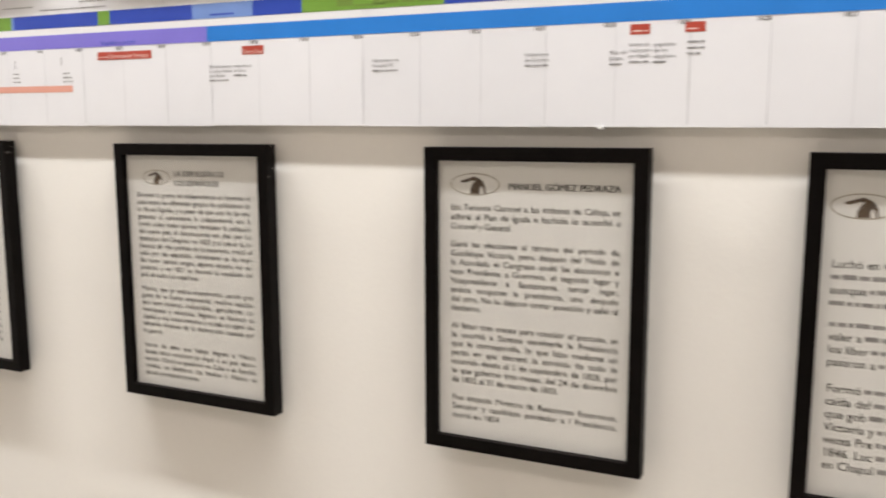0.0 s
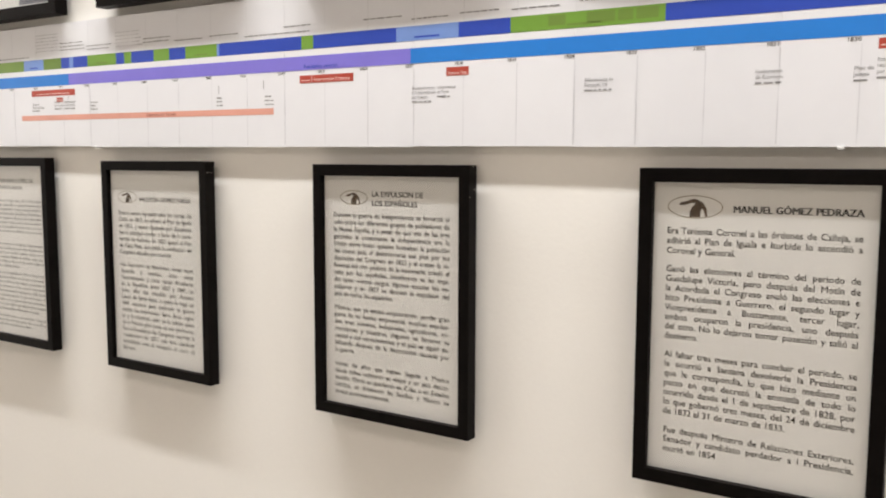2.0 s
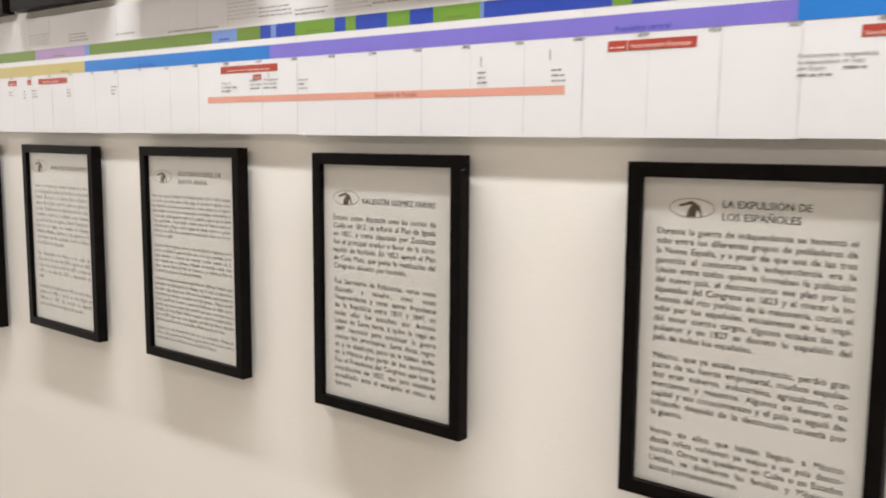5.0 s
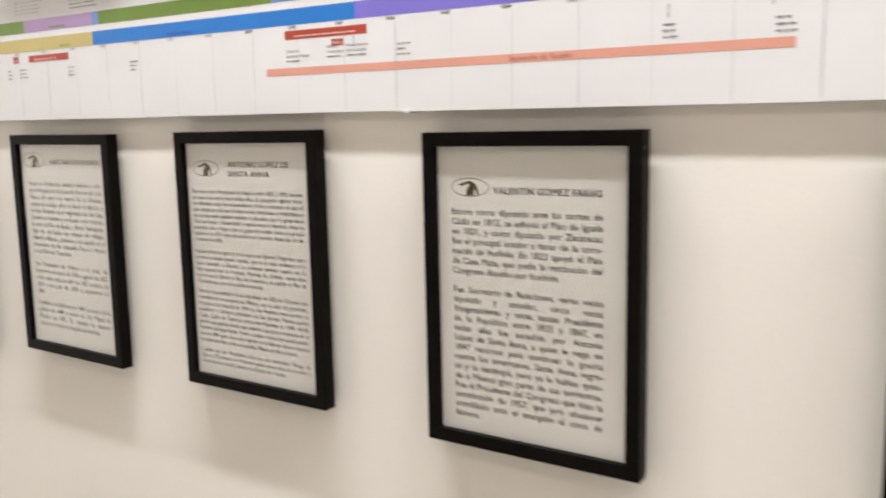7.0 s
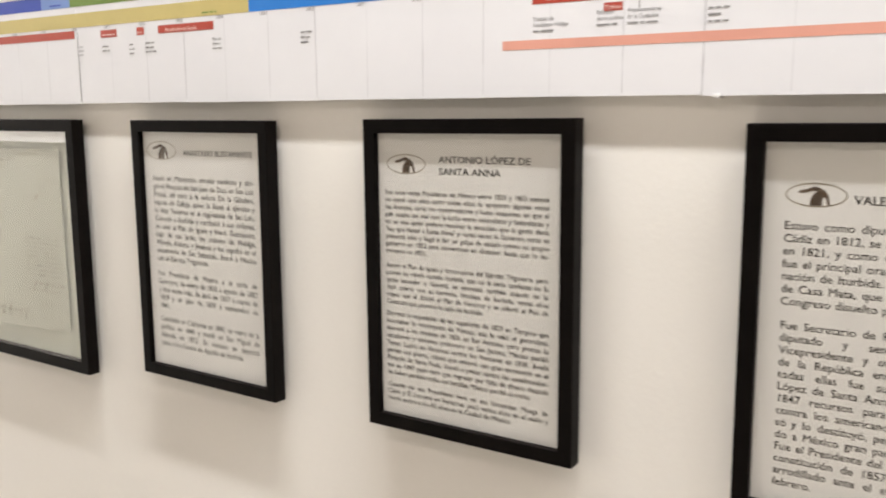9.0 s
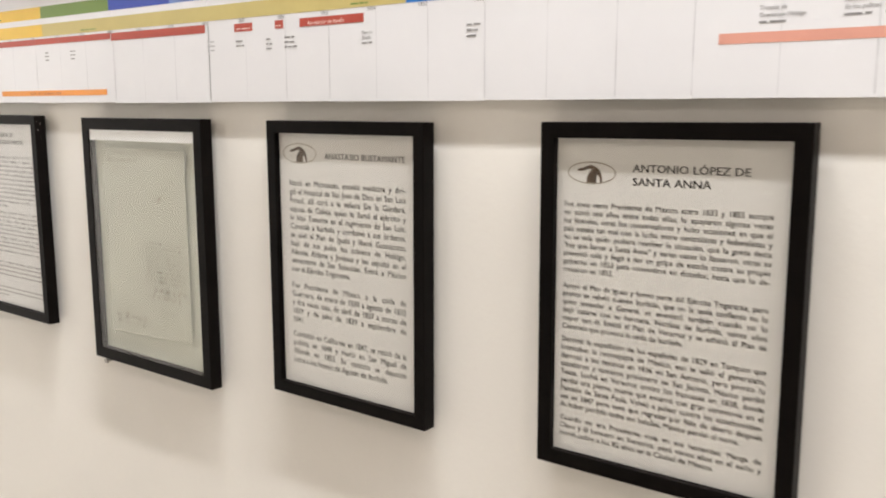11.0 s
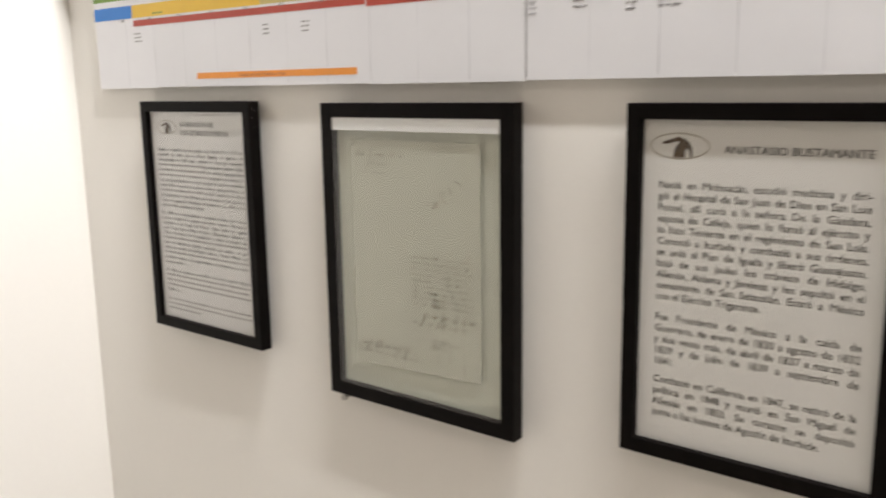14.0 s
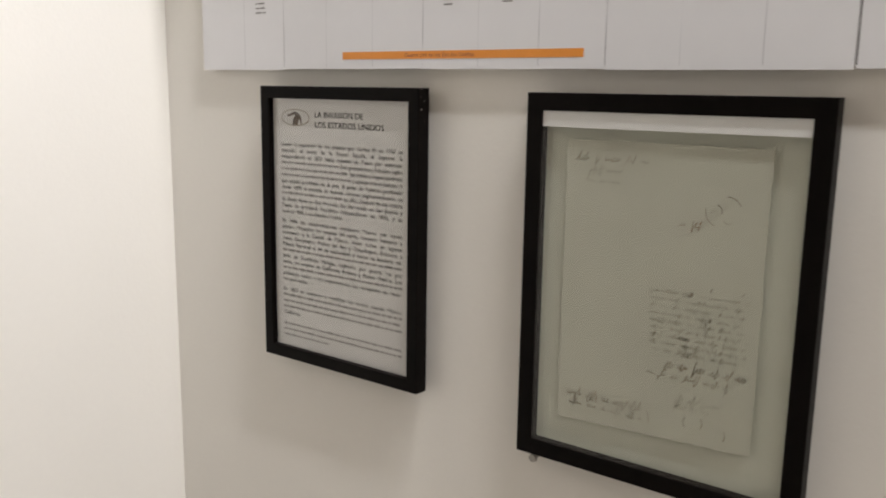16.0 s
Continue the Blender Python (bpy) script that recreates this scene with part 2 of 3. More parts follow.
def build_timeline():
    root = thing("timeline_panel", (PANEL_L + PANEL_R) / 2, WALL_Y, PANEL_B, "long white printed timeline panel with coloured bands on the wall", "timeline panel")
    rng = random.Random(4)
    front = PANEL_Y
    part("backing_board", box(PANEL_L + 0.002, PANEL_R, front + 0.0012, front + 0.0105, PANEL_B + 0.0006, PANEL_T, 0.0006), BOARD, root, "white foam backing board")
    for z in (1.54, 1.69):
        part("mounting_batten", box(PANEL_L + 0.05, PANEL_R - 0.05, front + 0.0105, WALL_Y, z, z + 0.02), BOARD, root)
    # letter-size sheets of three years each, butted with slight unevenness
    seams = [PANEL_L] + [year_x(y) for y in range(1867, 1815, -3) if PANEL_L + 0.05 < year_x(y) < PANEL_R - 0.02] + [PANEL_R]
    for a, b in zip(seams, seams[1:]):
        lift, low = rng.uniform(0, 0.00015), rng.uniform(-0.0012, 0.0008)
        if abs(b - year_x(1858)) < 0.001:
            b, low = b - 0.0014, -0.0016
        bm = bmesh.new()
        n = 8
        grid = [[bm.verts.new((a + 0.0004 + (b - a - 0.0008) * i / n, front - lift - 0.0001 * math.sin(math.pi * i / n) * rng.uniform(0.2, 1), z)) for i in range(n + 1)] for z in (PANEL_B + low, PANEL_T)]
        back = [[bm.verts.new((v.co.x, front + 0.0012, v.co.z)) for v in row] for row in grid]
        for i in range(n):
            bm.faces.new((grid[0][i], grid[0][i + 1], grid[1][i + 1], grid[1][i]))
            bm.faces.new((back[0][i + 1], back[0][i], grid[0][i], grid[0][i + 1]))
            bm.faces.new((grid[1][i], grid[1][i + 1], back[1][i + 1], back[1][i]))
        for i, flip in ((0, 1), (n, -1)):
            bm.faces.new([grid[0][i], grid[1][i], back[1][i], back[0][i]][::flip])
        bmesh.ops.recalc_face_normals(bm, faces=bm.faces[:])
        part("sheet", bm, SHEET, root)
    y1, y2, y3 = front - 0.00034, front - 0.00042, front - 0.0005

    def mark(name, x0, x1, z0, z1, mat, y=y1, label=""):
        pr = Print(y)
        pr.bar(x0, x1, z0, z1)
        pr.put(name, mat, root, label)

    # year lines, from the bottom edge to the band
    for y in range(1816, 1869):
        x = year_x(y)
        if not PANEL_L < x < PANEL_R:
            continue
        strong = y in (1846, 1858, 1840, 1833, 1834, 1829)
        w = 0.0009 if y == 1858 else 0.0007 if strong else 0.0005
        mark("year_line", x - w, x + w, PANEL_B + 0.003, 1.608, FAINT_INK if y == 1858 else LINE_INK if strong or y % 3 else PALE_LINE)
        pr = Print(y2)
        pr.fitted(str(y), x - 0.0165, x - 0.0005, 1.6098, 0.0072)
        pr.put("year_number", INK if 1826 < y < 1850 else FAINT_INK, root)
        # faint year lines run on above the bands
        mark("upper_year_line", x - 0.0004, x + 0.0004, 1.673, PANEL_T - 0.004, PALE_LINE)
    # lower coloured band
    for x0, x1, mat, label in ((PANEL_L, -3.445, SKY_BLUE, "bright blue band"), (-3.445, -3.086, YELLOW, "yellow band"), (-3.086, -2.178, KHAKI, "khaki band"),
                               (-2.178, -1.590, SKY_BLUE, "bright blue band"), (-1.590, -0.732, PURPLE, "violet band"), (-0.732, PANEL_R, SKY_BLUE, "bright blue band")):
        mark("era_band", x0, x1, 1.6155, 1.6385, mat, y1, label)
    # upper coloured band
    upper = ((PANEL_L, -3.445, GREEN), (-3.445, -3.088, YELLOW), (-3.088, -2.858, OLIVE), (-2.858, -2.682, NAVY), (-2.682, -2.60, PALE_BLUE), (-2.60, -2.385, OLIVE), (-2.385, -2.176, MAUVE),
             (-2.176, -2.158, PALE_BLUE), (-2.158, -1.90, OLIVE), (-1.90, -1.746, OLIVE), (-1.746, -1.675, PALE_BLUE), (-1.675, -1.613, OLIVE), (-1.613, -1.586, NAVY),
             (-1.586, -1.573, PALE_BLUE), (-1.573, -1.526, NAVY), (-1.526, -1.435, GREEN), (-1.435, -1.411, NAVY), (-1.411, -1.389, GREEN), (-1.389, -1.324, NAVY),
             (-1.324, -1.280, GREEN), (-1.280, -1.236, NAVY), (-1.236, -1.153, GREEN), (-1.153, -1.147, PALE_BLUE), (-1.147, -0.953, NAVY), (-0.953, -0.927, GREEN),
             (-0.927, -0.759, NAVY), (-0.759, -0.646, PALE_BLUE), (-0.646, -0.560, NAVY), (-0.560, -0.336, GREEN), (-0.336, 0.25, NAVY), (0.25, 0.50, GREEN), (0.50, PANEL_R, NAVY))
    for x0, x1, mat in upper:
        mark("ruler_band", x0, x1, 1.6495, 1.6715, mat)
        if x1 - x0 > 0.06:
            pr = Print(y2)
            c, w = (x0 + x1) / 2, min(0.05, (x1 - x0) * 0.4)
            pr.bar(c - w / 2, c + w / 2, 1.6535, 1.6562)
            pr.put("band_caption", NAVY if mat in (NAVY, PALE_BLUE) else OLIVE, root)
    for x0, x1 in ((-0.501, -0.475), (-0.444, -0.404), (-0.400, -0.379), (-0.375, -0.345)):
        mark("band_note", x0, x1, 1.655, 1.669, OLIVE, y2)
    # red and orange period bars
    for x0, x1, z0, z1, mat in ((-3.443, -2.857, 1.6005, 1.6115, RED), (-2.855, -2.592, 1.5975, 1.6105, RED), (-2.521, -2.479, 1.5955, 1.6075, RED), (-2.429, -2.411, 1.5955, 1.6075, RED),
                                (-2.377, -2.252, 1.5955, 1.6075, RED), (-1.722, -1.570, 1.5950, 1.6075, RED), (-1.634, -1.612, 1.5820, 1.5910, RED), (-0.957, -0.931, 1.5945, 1.6070, RED),
                                (-0.930, -0.843, 1.5945, 1.6070, RED), (-0.667, -0.628, 1.5945, 1.6070, RED), (-0.089, -0.065, 1.6000, 1.6120, RED), (-0.024, -0.001, 1.6003, 1.6120, RED),
                                (-3.260, -2.877, 1.5030, 1.5132, ORANGE), (-1.761, -1.017, 1.5445, 1.5552, PINK)):
        mark("period_bar", x0, x1, z0, z1, mat, y2, "red bar" if mat is RED else "orange bar" if mat is ORANGE else "salmon-pink bar")
        if mat is RED and x1 - x0 < 0.2 and x0 not in (-2.377, -0.930, -0.667, -1.634):
            pr = Print(y3)
            word_bars(pr, rng, x0 + 0.12 * (x1 - x0), x1 - 0.12 * (x1 - x0), (z0 + z1) / 2 - 0.002, 0.0020)
            pr.put("bar_caption", WHITE_INK, root)
    # readable band lettering
    for s, x0, x1, z, size, mat in (("República central", -0.948, -0.876, 1.6185, 0.0085, NAVY), ("República federal", -1.981, -1.922, 1.6185, 0.0080, NAVY), ("Revolución de Ayutla", -2.360, -2.289, 1.5978, 0.0074, WHITE_INK), ("Intervención Francesa", -0.926, -0.850, 1.5972, 0.0080, WHITE_INK),
                                    ("Guerra de Texas", -0.664, -0.631, 1.5962, 0.0070, WHITE_INK), ("Polkos", -1.632, -1.614, 1.5842, 0.0064, WHITE_INK), ("Guerra civil en los Estados Unidos", -3.146, -3.032, 1.5055, 0.0078, MAROON),
                                    ("Separación de Yucatán", -1.349, -1.265, 1.5470, 0.0085, MAROON)):
        pr = Print(y3)
        pr.fitted(s, x0, x1, z, size)
        pr.put("band_lettering", mat, root)
    for x0, x1 in ((-2.276, -2.244), (-3.38, -3.35), (-2.95, -2.90)):
        pr = Print(y3)
        word_bars(pr, rng, x0, x1, 1.6205, 0.003)
        pr.put("band_caption", OLIVE, root)
    # event captions: left edge, right edge, top, lines (a number: that many unreadable rows)
    for x0, x1, z, lines, mat in ((-0.729, -0.686, 1.580, ("Reconocimiento", "la independencia", "por España", 0), FAINT_INK), (-0.683, -0.650, 1.580, ("Independencia", "de Texas", 0), FAINT_INK),
                                  (-0.445, -0.404, 1.581, ("Fallecimiento de", "Fernando VII", 0), FAINT_INK), (-0.222, -0.190, 1.582, ("Fusilamiento", "de Guerrero", 0), FAINT_INK),
                                  (-0.113, -0.092, 1.581, ("Plan de", "Jalapa", 0), FAINT_INK), (-0.089, -0.063, 1.590, ("Intento de", "reconquista", "por España", 0), FAINT_INK),
                                  (-0.060, -0.034, 1.589, ("expulsión", "de los", "españoles", 0), FAINT_INK), (-0.021, 0.005, 1.591, (0, 0, 0), FAINT_INK),
                                  (-1.156, -1.136, 1.578, (0, 0, 0), FAINT_INK), (-1.037, -1.011, 1.577, (0, 0, 0), FAINT_INK), (-1.721, -1.676, 1.580, ("Tratado de", "Guadalupe Hidalgo", 0), FAINT_INK),
                                  (-1.642, -1.611, 1.583, ("Rebelión", "de los polkos", 0), FAINT_INK), (-1.606, -1.568, 1.583, ("Pronunciamiento", "de la Ciudadela", 0), FAINT_INK), (-1.519, -1.496, 1.580, (0, 0, 0), FAINT_INK),
                                  (-2.080, -2.056, 1.584, (0, 0, 0), FAINT_INK), (-2.256, -2.237, 1.583, ("Plan de", "Ayutla", 0), FAINT_INK), (-2.588, -2.564, 1.585, (0, 0, 0), LINE_INK),
                                  (-2.518, -2.492, 1.583, (0, 0), FAINT_INK), (-2.449, -2.430, 1.583, (0, 0, 0), FAINT_INK), (-2.409, -2.382, 1.584, (0, 0, 0), FAINT_INK),
                                  (-3.081, -3.060, 1.586, (0, 0, 0), FAINT_INK), (-2.991, -2.970, 1.586, (0, 0, 0), FAINT_INK), (-3.442, -3.411, 1.589, (0, 0, 0), FAINT_INK)):
        pr = Print(y3)
        longest = max([run_width(c) for c in lines if c] or [1.0])
        for i, c in enumerate(lines):
            if c:
                pr.word(c, x0, z - 0.0036 - i * 0.0068, 0.0064, (x1 - x0) / (longest * 0.0064))
            else:
                word_bars(pr, rng, x0, x1, z - 0.0018 - i * 0.0068, 0.0028, rng.uniform(0.65, 1.0))
        pr.put("event_caption", mat, root)
    for x, z0, z1 in ((-1.593, 1.583, 1.593), (-1.150, 1.584, 1.598), (-1.040, 1.588, 1.602)):
        mark("event_tick", x - 0.0007, x + 0.0007, z0, z1, FAINT_INK, y3)
    # notes above the bands
    for x0, x1, z, rows in ((-2.411, -2.320, 1.704, 4), (-2.238, -2.155, 1.696, 3), (-2.056, -1.978, 1.685, 1), (-1.878, -1.709, 1.678, 1), (-1.700, -1.608, 1.721, 6), (-1.616, -1.532, 1.700, 3),
                            (-1.526, -1.443, 1.690, 2), (-1.436, -1.350, 1.710, 5), (-1.353, -1.272, 1.693, 2), (-1.264, -1.183, 1.684, 1), (-1.171, -1.077, 1.686, 1), (-1.083, -0.932, 1.679, 1),
                            (-0.992, -0.925, 1.689, 1), (-0.823, -0.734, 1.688, 1), (-0.730, -0.658, 1.682, 1), (-0.644, -0.563, 1.684, 1), (-0.558, -0.466, 1.682, 1), (-0.455, -0.370, 1.685, 1), (-0.300, -0.180, 1.684, 1)):
        pr = Print(y2)
        for i in range(rows):
            word_bars(pr, rng, x0, x1, z - i * 0.0066, 0.0024, rng.uniform(0.82, 1.0))
        pr.put("note", LINE_INK if rows > 3 else FAINT_INK, root)
    return settle(root)


build_timeline()


def panel_clip(x):
    root = thing("panel_clip", x, WALL_Y, PANEL_B, "small glossy white plastic clip under the timeline panel", "clip", "clips under the timeline panel")
    part("lip", box(x - 0.0036, x + 0.0036, PANEL_Y - 0.0026, PANEL_Y - 0.0008, PANEL_B - 0.002, PANEL_B + 0.0012, 0.0004), CLEAR_CLIP, root)
    part("arm", box(x - 0.003, x + 0.003, PANEL_Y - 0.0024, WALL_Y, PANEL_B - 0.0034, PANEL_B - 0.002, 0.0003), CLEAR_CLIP, root)
    return settle(root)


for x in (-1.506, -0.122):
    panel_clip(x)


# ---- framed texts ----
def frame_bar(corners_out, corners_in, y0, y1, bevel=0.0012):
    """One mitred bar from two outer and two inner corners (x, z)."""
    bm = bmesh.new()
    ring = [*corners_out, *corners_in[::-1]]
    front = [bm.verts.new((x, y0, z)) for x, z in ring]
    back = [bm.verts.new((x, y1, z)) for x, z in ring]
    bm.faces.new(front)
    bm.faces.new(back[::-1])
    for i in range(4):
        j = (i + 1) % 4
        bm.faces.new((front[i], back[i], back[j], front[j]))
    bmesh.ops.recalc_face_normals(bm, faces=bm.faces[:])
    long = [e for e in bm.edges if {e.verts[0], e.verts[1]} in ({front[0], front[1]}, {front[2], front[3]})]
    bmesh.ops.bevel(bm, geom=long, offset=bevel, segments=2, affect="EDGES", profile=0.5)
    return bm


def picture_frame(x0, x1, z0, z1, bar, label, group, paper=PAPER, sheet_label="", paper_y=PAPER_Y, glass_y=PAPER_Y - 0.0040, front=FRAME_Y):
    root = thing("picture_frame", (x0 + x1) / 2, WALL_Y, z0, label, "picture frame", group)
    out = [(x0, z0), (x1, z0), (x1, z1), (x0, z1)]
    inn = [(x0 + bar, z0 + bar), (x1 - bar, z0 + bar), (x1 - bar, z1 - bar), (x0 + bar, z1 - bar)]
    for i in range(4):
        j = (i + 1) % 4
        part("frame_bar", frame_bar((out[i], out[j]), (inn[i], inn[j]), front, WALL_Y - 0.010), BLACK, root)
    e = 0.002
    part("backing", box(x0 + bar - 0.004, x1 - bar + 0.004, paper_y + 0.0012, min(paper_y + 0.006, WALL_Y - 0.0085), z0 + bar - 0.004, z1 - bar + 0.004), BOARD, root)
    part("glass_pane", box(x0 + bar - e, x1 - bar + e, glass_y, glass_y + 0.0016, z0 + bar - e, z1 - bar + e), GLASS, root, "clear glass pane")
    if paper:
        bm = bmesh.new()
        n, m = (14, 18) if paper is FILM else (1, 1)
        rng = random.Random(9)
        bumps = [(rng.uniform(8, 26), rng.uniform(5, 20), rng.uniform(0, 6)) for _ in range(4)]
        rows = []
        for k in range(m + 1):
            z = z0 + bar - e + (z1 - z0 - 2 * bar + 2 * e) * k / m
            row = []
            for i in range(n + 1):
                x = x0 + bar - e + (x1 - x0 - 2 * bar + 2 * e) * i / n
                d = sum(math.sin(p * x + q * z + r) for p, q, r in bumps) * 0.00009 if paper is FILM else 0
                row.append(bm.verts.new((x, paper_y + d, z)))
            rows.append(row)
        for k in range(m):
            for i in range(n):
                bm.faces.new((rows[k][i], rows[k][i + 1], rows[k + 1][i + 1], rows[k + 1][i])).smooth = True
        part("paper_sheet", bm, paper, root, sheet_label or "white sheet with printed text")
    part("hanger", box((x0 + x1) / 2 - 0.02, (x0 + x1) / 2 + 0.02, WALL_Y - 0.0085, WALL_Y, z1 - 0.05, z1 - 0.03), STEEL, root)
    return root


def emblem(root, x0, x1, z, y):
    """An oval ring with a dark bird-like mark."""
    cx, rx = (x0 + x1) / 2, (x1 - x0) / 2
    rz = rx * 0.42
    pr = Print(y)
    pr.ring(cx, z, rx, rz, 0.0012)
    pr.put("emblem_ring", LOGO_RING, root, "thin olive oval ring")
    u = rx / 10
    pr = Print(y - 0.00006)
    for pts in (((-6.0, 0.7), (-5.2, 1.5), (-3.4, 1.9), (-1.8, 2.5), (-0.4, 3.0), (0.9, 2.6), (0.2, 1.3), (-1.4, 1.4), (-2.6, 0.9), (-4.4, 0.5)),
                ((0.2, 1.3), (0.9, 2.6), (2.2, 2.0), (3.3, 1.1), (4.2, -0.6), (2.6, -0.5), (1.0, 0.2)),
                ((-2.0, -3.7), (-1.8, -1.6), (-0.9, 0.2), (0.2, 1.3), (1.0, 0.2), (2.6, -0.5), (2.0, -1.7), (2.0, -3.6)),
                ((2.6, -0.5), (4.2, -0.6), (4.5, -3.3), (3.7, -3.4), (3.3, -1.6))):
        pr.poly([(cx + a * u, z + b * u) for a, b in pts])
    pr.put("emblem_mark", LOGO_BIRD, root, "dark brown bird-like mark")


def chips(root, x, z, y0, y1, seed):
    """Bare specks on the worn upper corner of the frame's side."""
    rng = random.Random(seed)
    pr = Print(0)
    for _ in range(5):
        cx, cz = rng.uniform(y0, y1), z - abs(rng.gauss(0, 0.02))
        s = rng.uniform(0.0003, 0.0007)
        pr.poly([(cx - s, cz - s * 1.5), (cx + s, cz - s), (cx + s * 0.6, cz + s * 1.4), (cx - s * 0.8, cz + s)])
    verts = [(x + 0.0003, a, c) for a, _, c in pr.verts]
    raw_part("worn_chips", verts, pr.faces, CHIP, root, "bare wood specks on worn corner")


GROUP = "framed texts below the timeline"
BOLD_HEADS = ("MANUEL GÓMEZ PEDRAZA",)
ROW_T, ROW_B = 1.462, 1.0485


def text_frame(x0, x1, z1, z0, label, emblem_at, heads, blocks, paper=PAPER, seed=1, lean=0.0):
    """A framed page. lean: degrees by which it hangs crooked."""
    x1 -= 0.0015
    root = picture_frame(x0, x1, z0, z1, 0.0182, label, GROUP, paper)
    y = PAPER_Y - (0.00048 if paper is FILM else 0.00018)
    inset = 0.0018
    emblem(root, emblem_at[0] + inset, emblem_at[1] + inset, emblem_at[2], y)
    for s, hx0, hx1, hz in heads:
        hx0, hx1 = hx0 + inset, hx1 + inset
        pr = Print(y)
        bold = s in BOLD_HEADS
        pr.fitted(s, hx0, hx1, hz - 0.0042, 0.0122)
        for shift in ((0.00045, 0.0009) if bold else (0.00035,)):
            pr.y -= 0.00003
            pr.fitted(s, hx0 + shift, hx1 + shift, hz - 0.0042, 0.0122)
        pr.put("heading", INK, root)
    rng = random.Random(seed)
    for lines, bx0, bx1, bz, step in blocks:
        bx0, bx1 = bx0 + inset, bx1 + inset
        pr = Print(y)
        if isinstance(lines, int):
            for i in range(lines):
                word_bars(pr, rng, bx0, bx1, bz - i * step, 0.0042 if step < 0.011 else 0.0040, 1.0 if i < lines - 1 else rng.uniform(0.3, 0.7))
            pr.put("paragraph", SMALL_PRINT, root)
        else:
            faint = Print(y)
            paragraph(pr, faint, lines, bx0, bx1, bz, step)
            pr.put("paragraph", INK, root)
            if faint.verts:
                faint.put("illegible_lines", SMALL_PRINT, root)
    if seed in (5, 6, 11):
        chips(root, x1, z1, FRAME_Y + 0.003, WALL_Y - 0.013, seed)
    settle(root)
    root.rotation_euler.y = radians(lean)
    root.location.x -= 0.006 * lean
    return root


BLACK_FRAME = "black wooden frame with a printed Spanish text page"

text_frame(0.1195, 0.4215, ROW_T + 0.001, ROW_B, "black wooden frame with a partly legible printed text page", (0.1415, 0.2095, 1.4045), (), [
    (["Luchó en|", 0, "aunque|", 0], 0.1468, 0.385, 1.3395, 0.0149),
    ([0, "valer a|", "los liber|", "pasaron a|"], 0.1485, 0.385, 1.2707, 0.0146),
    (["Formó|", "caída del|", "que gob|", "Victoria y|", "veces Pre|", "1846. Luc|", "en Chapul|"], 0.1497, 0.385, 1.1960, 0.0152)], seed=2)

text_frame(-0.357, -0.055, ROW_T + 0.002, ROW_B + 0.001, BLACK_FRAME, (-0.323, -0.253, 1.415), [("MANUEL GÓMEZ PEDRAZA", -0.241, -0.094, 1.4135)], [
    (["Era Teniente Coronel a las órdenes de Calleja, se", "adhirió al Plan de Iguala e Iturbide lo ascendió a", "Coronel y General."], -0.323, -0.093, 1.384, 0.0128),
    (["Ganó las elecciones al término del periodo de", "Guadalupe Victoria, pero después del Motín de", "la Acordada el Congreso anuló las elecciones e", "hizo Presidente a Guerrero, el segundo lugar y",
      "Vicepresidente a Bustamante, tercer lugar,", "ambos ocuparon la presidencia, uno después", "del otro. No lo dejaron tomar posesión y salió al", "destierro."], -0.323, -0.093, 1.3345, 0.0125),
    (["Al faltar tres meses para concluir el periodo, se", "le ocurrió a Santana devolverle la Presidencia", "que le correspondía, lo que hizo mediante un", "pacto en que decretó la amnistía de todo lo",
      "ocurrido desde el 1 de septiembre de 1828, por", "lo que gobernó tres meses, del 24 de diciembre", "de 1832 al 31 de marzo de 1833."], -0.322, -0.092, 1.2225, 0.0126),
    (["Fue después Ministro de Relaciones Exteriores,", "Senador y candidato perdedor a l Presidencia,", "murió en 1854"], -0.321, -0.091, 1.1215, 0.0126)], seed=3, lean=-0.4)

text_frame(-0.915, -0.613, ROW_T, ROW_B, BLACK_FRAME, (-0.866, -0.810, 1.409), [("LA EXPULSIÓN DE", -0.802, -0.703, 1.4155), ("LOS ESPAÑOLES", -0.802, -0.714, 1.4010)], [
    (["Durante la guerra de independencia se fomentó el", "odio entre los diferentes grupos de pobladores de", "la Nueva España, y a pesar de que una de las tres", "garantías al consumarse la independencia era la",
      "Unión entre todos quienes formaban la población", "del nuevo país, al desconocerse ese plan por los", "diputados del Congreso en 1823 y al crecer la in-", "fluencia del rito yorkino de la masonería, creció el",
      "odio por los españoles, inicialmente se les impi-", "dió tener ciertos cargos, algunos estados los ex-", "pulsaron y en 1827 se decretó la expulsión del", "país de todos los españoles."], -0.880, -0.655, 1.3805, 0.0118),
    (["México, que ya estaba empobrecido, perdió gran", "parte de su fuerza empresarial, muchos expulsa-", "dos eran mineros, industriales, agricultores, co-", "merciantes y maestros. Algunos se llevaron su",
      "capital y sus conocimientos y el país se siguió de-", "bilitando después de la destrucción causada por", "la guerra."], -0.880, -0.655, 1.228, 0.0118),
    (["Varios de ellos que habían llegado a México", "desde niños volvieron ya viejos a un país desco-", "nocido. Otros se quedaron en Cuba o en Estados", "Unidos, se dividieron las familias y México se", "atrasó permanentemente."], -0.880, -0.655, 1.1335, 0.0118)], seed=5, lean=-0.4)

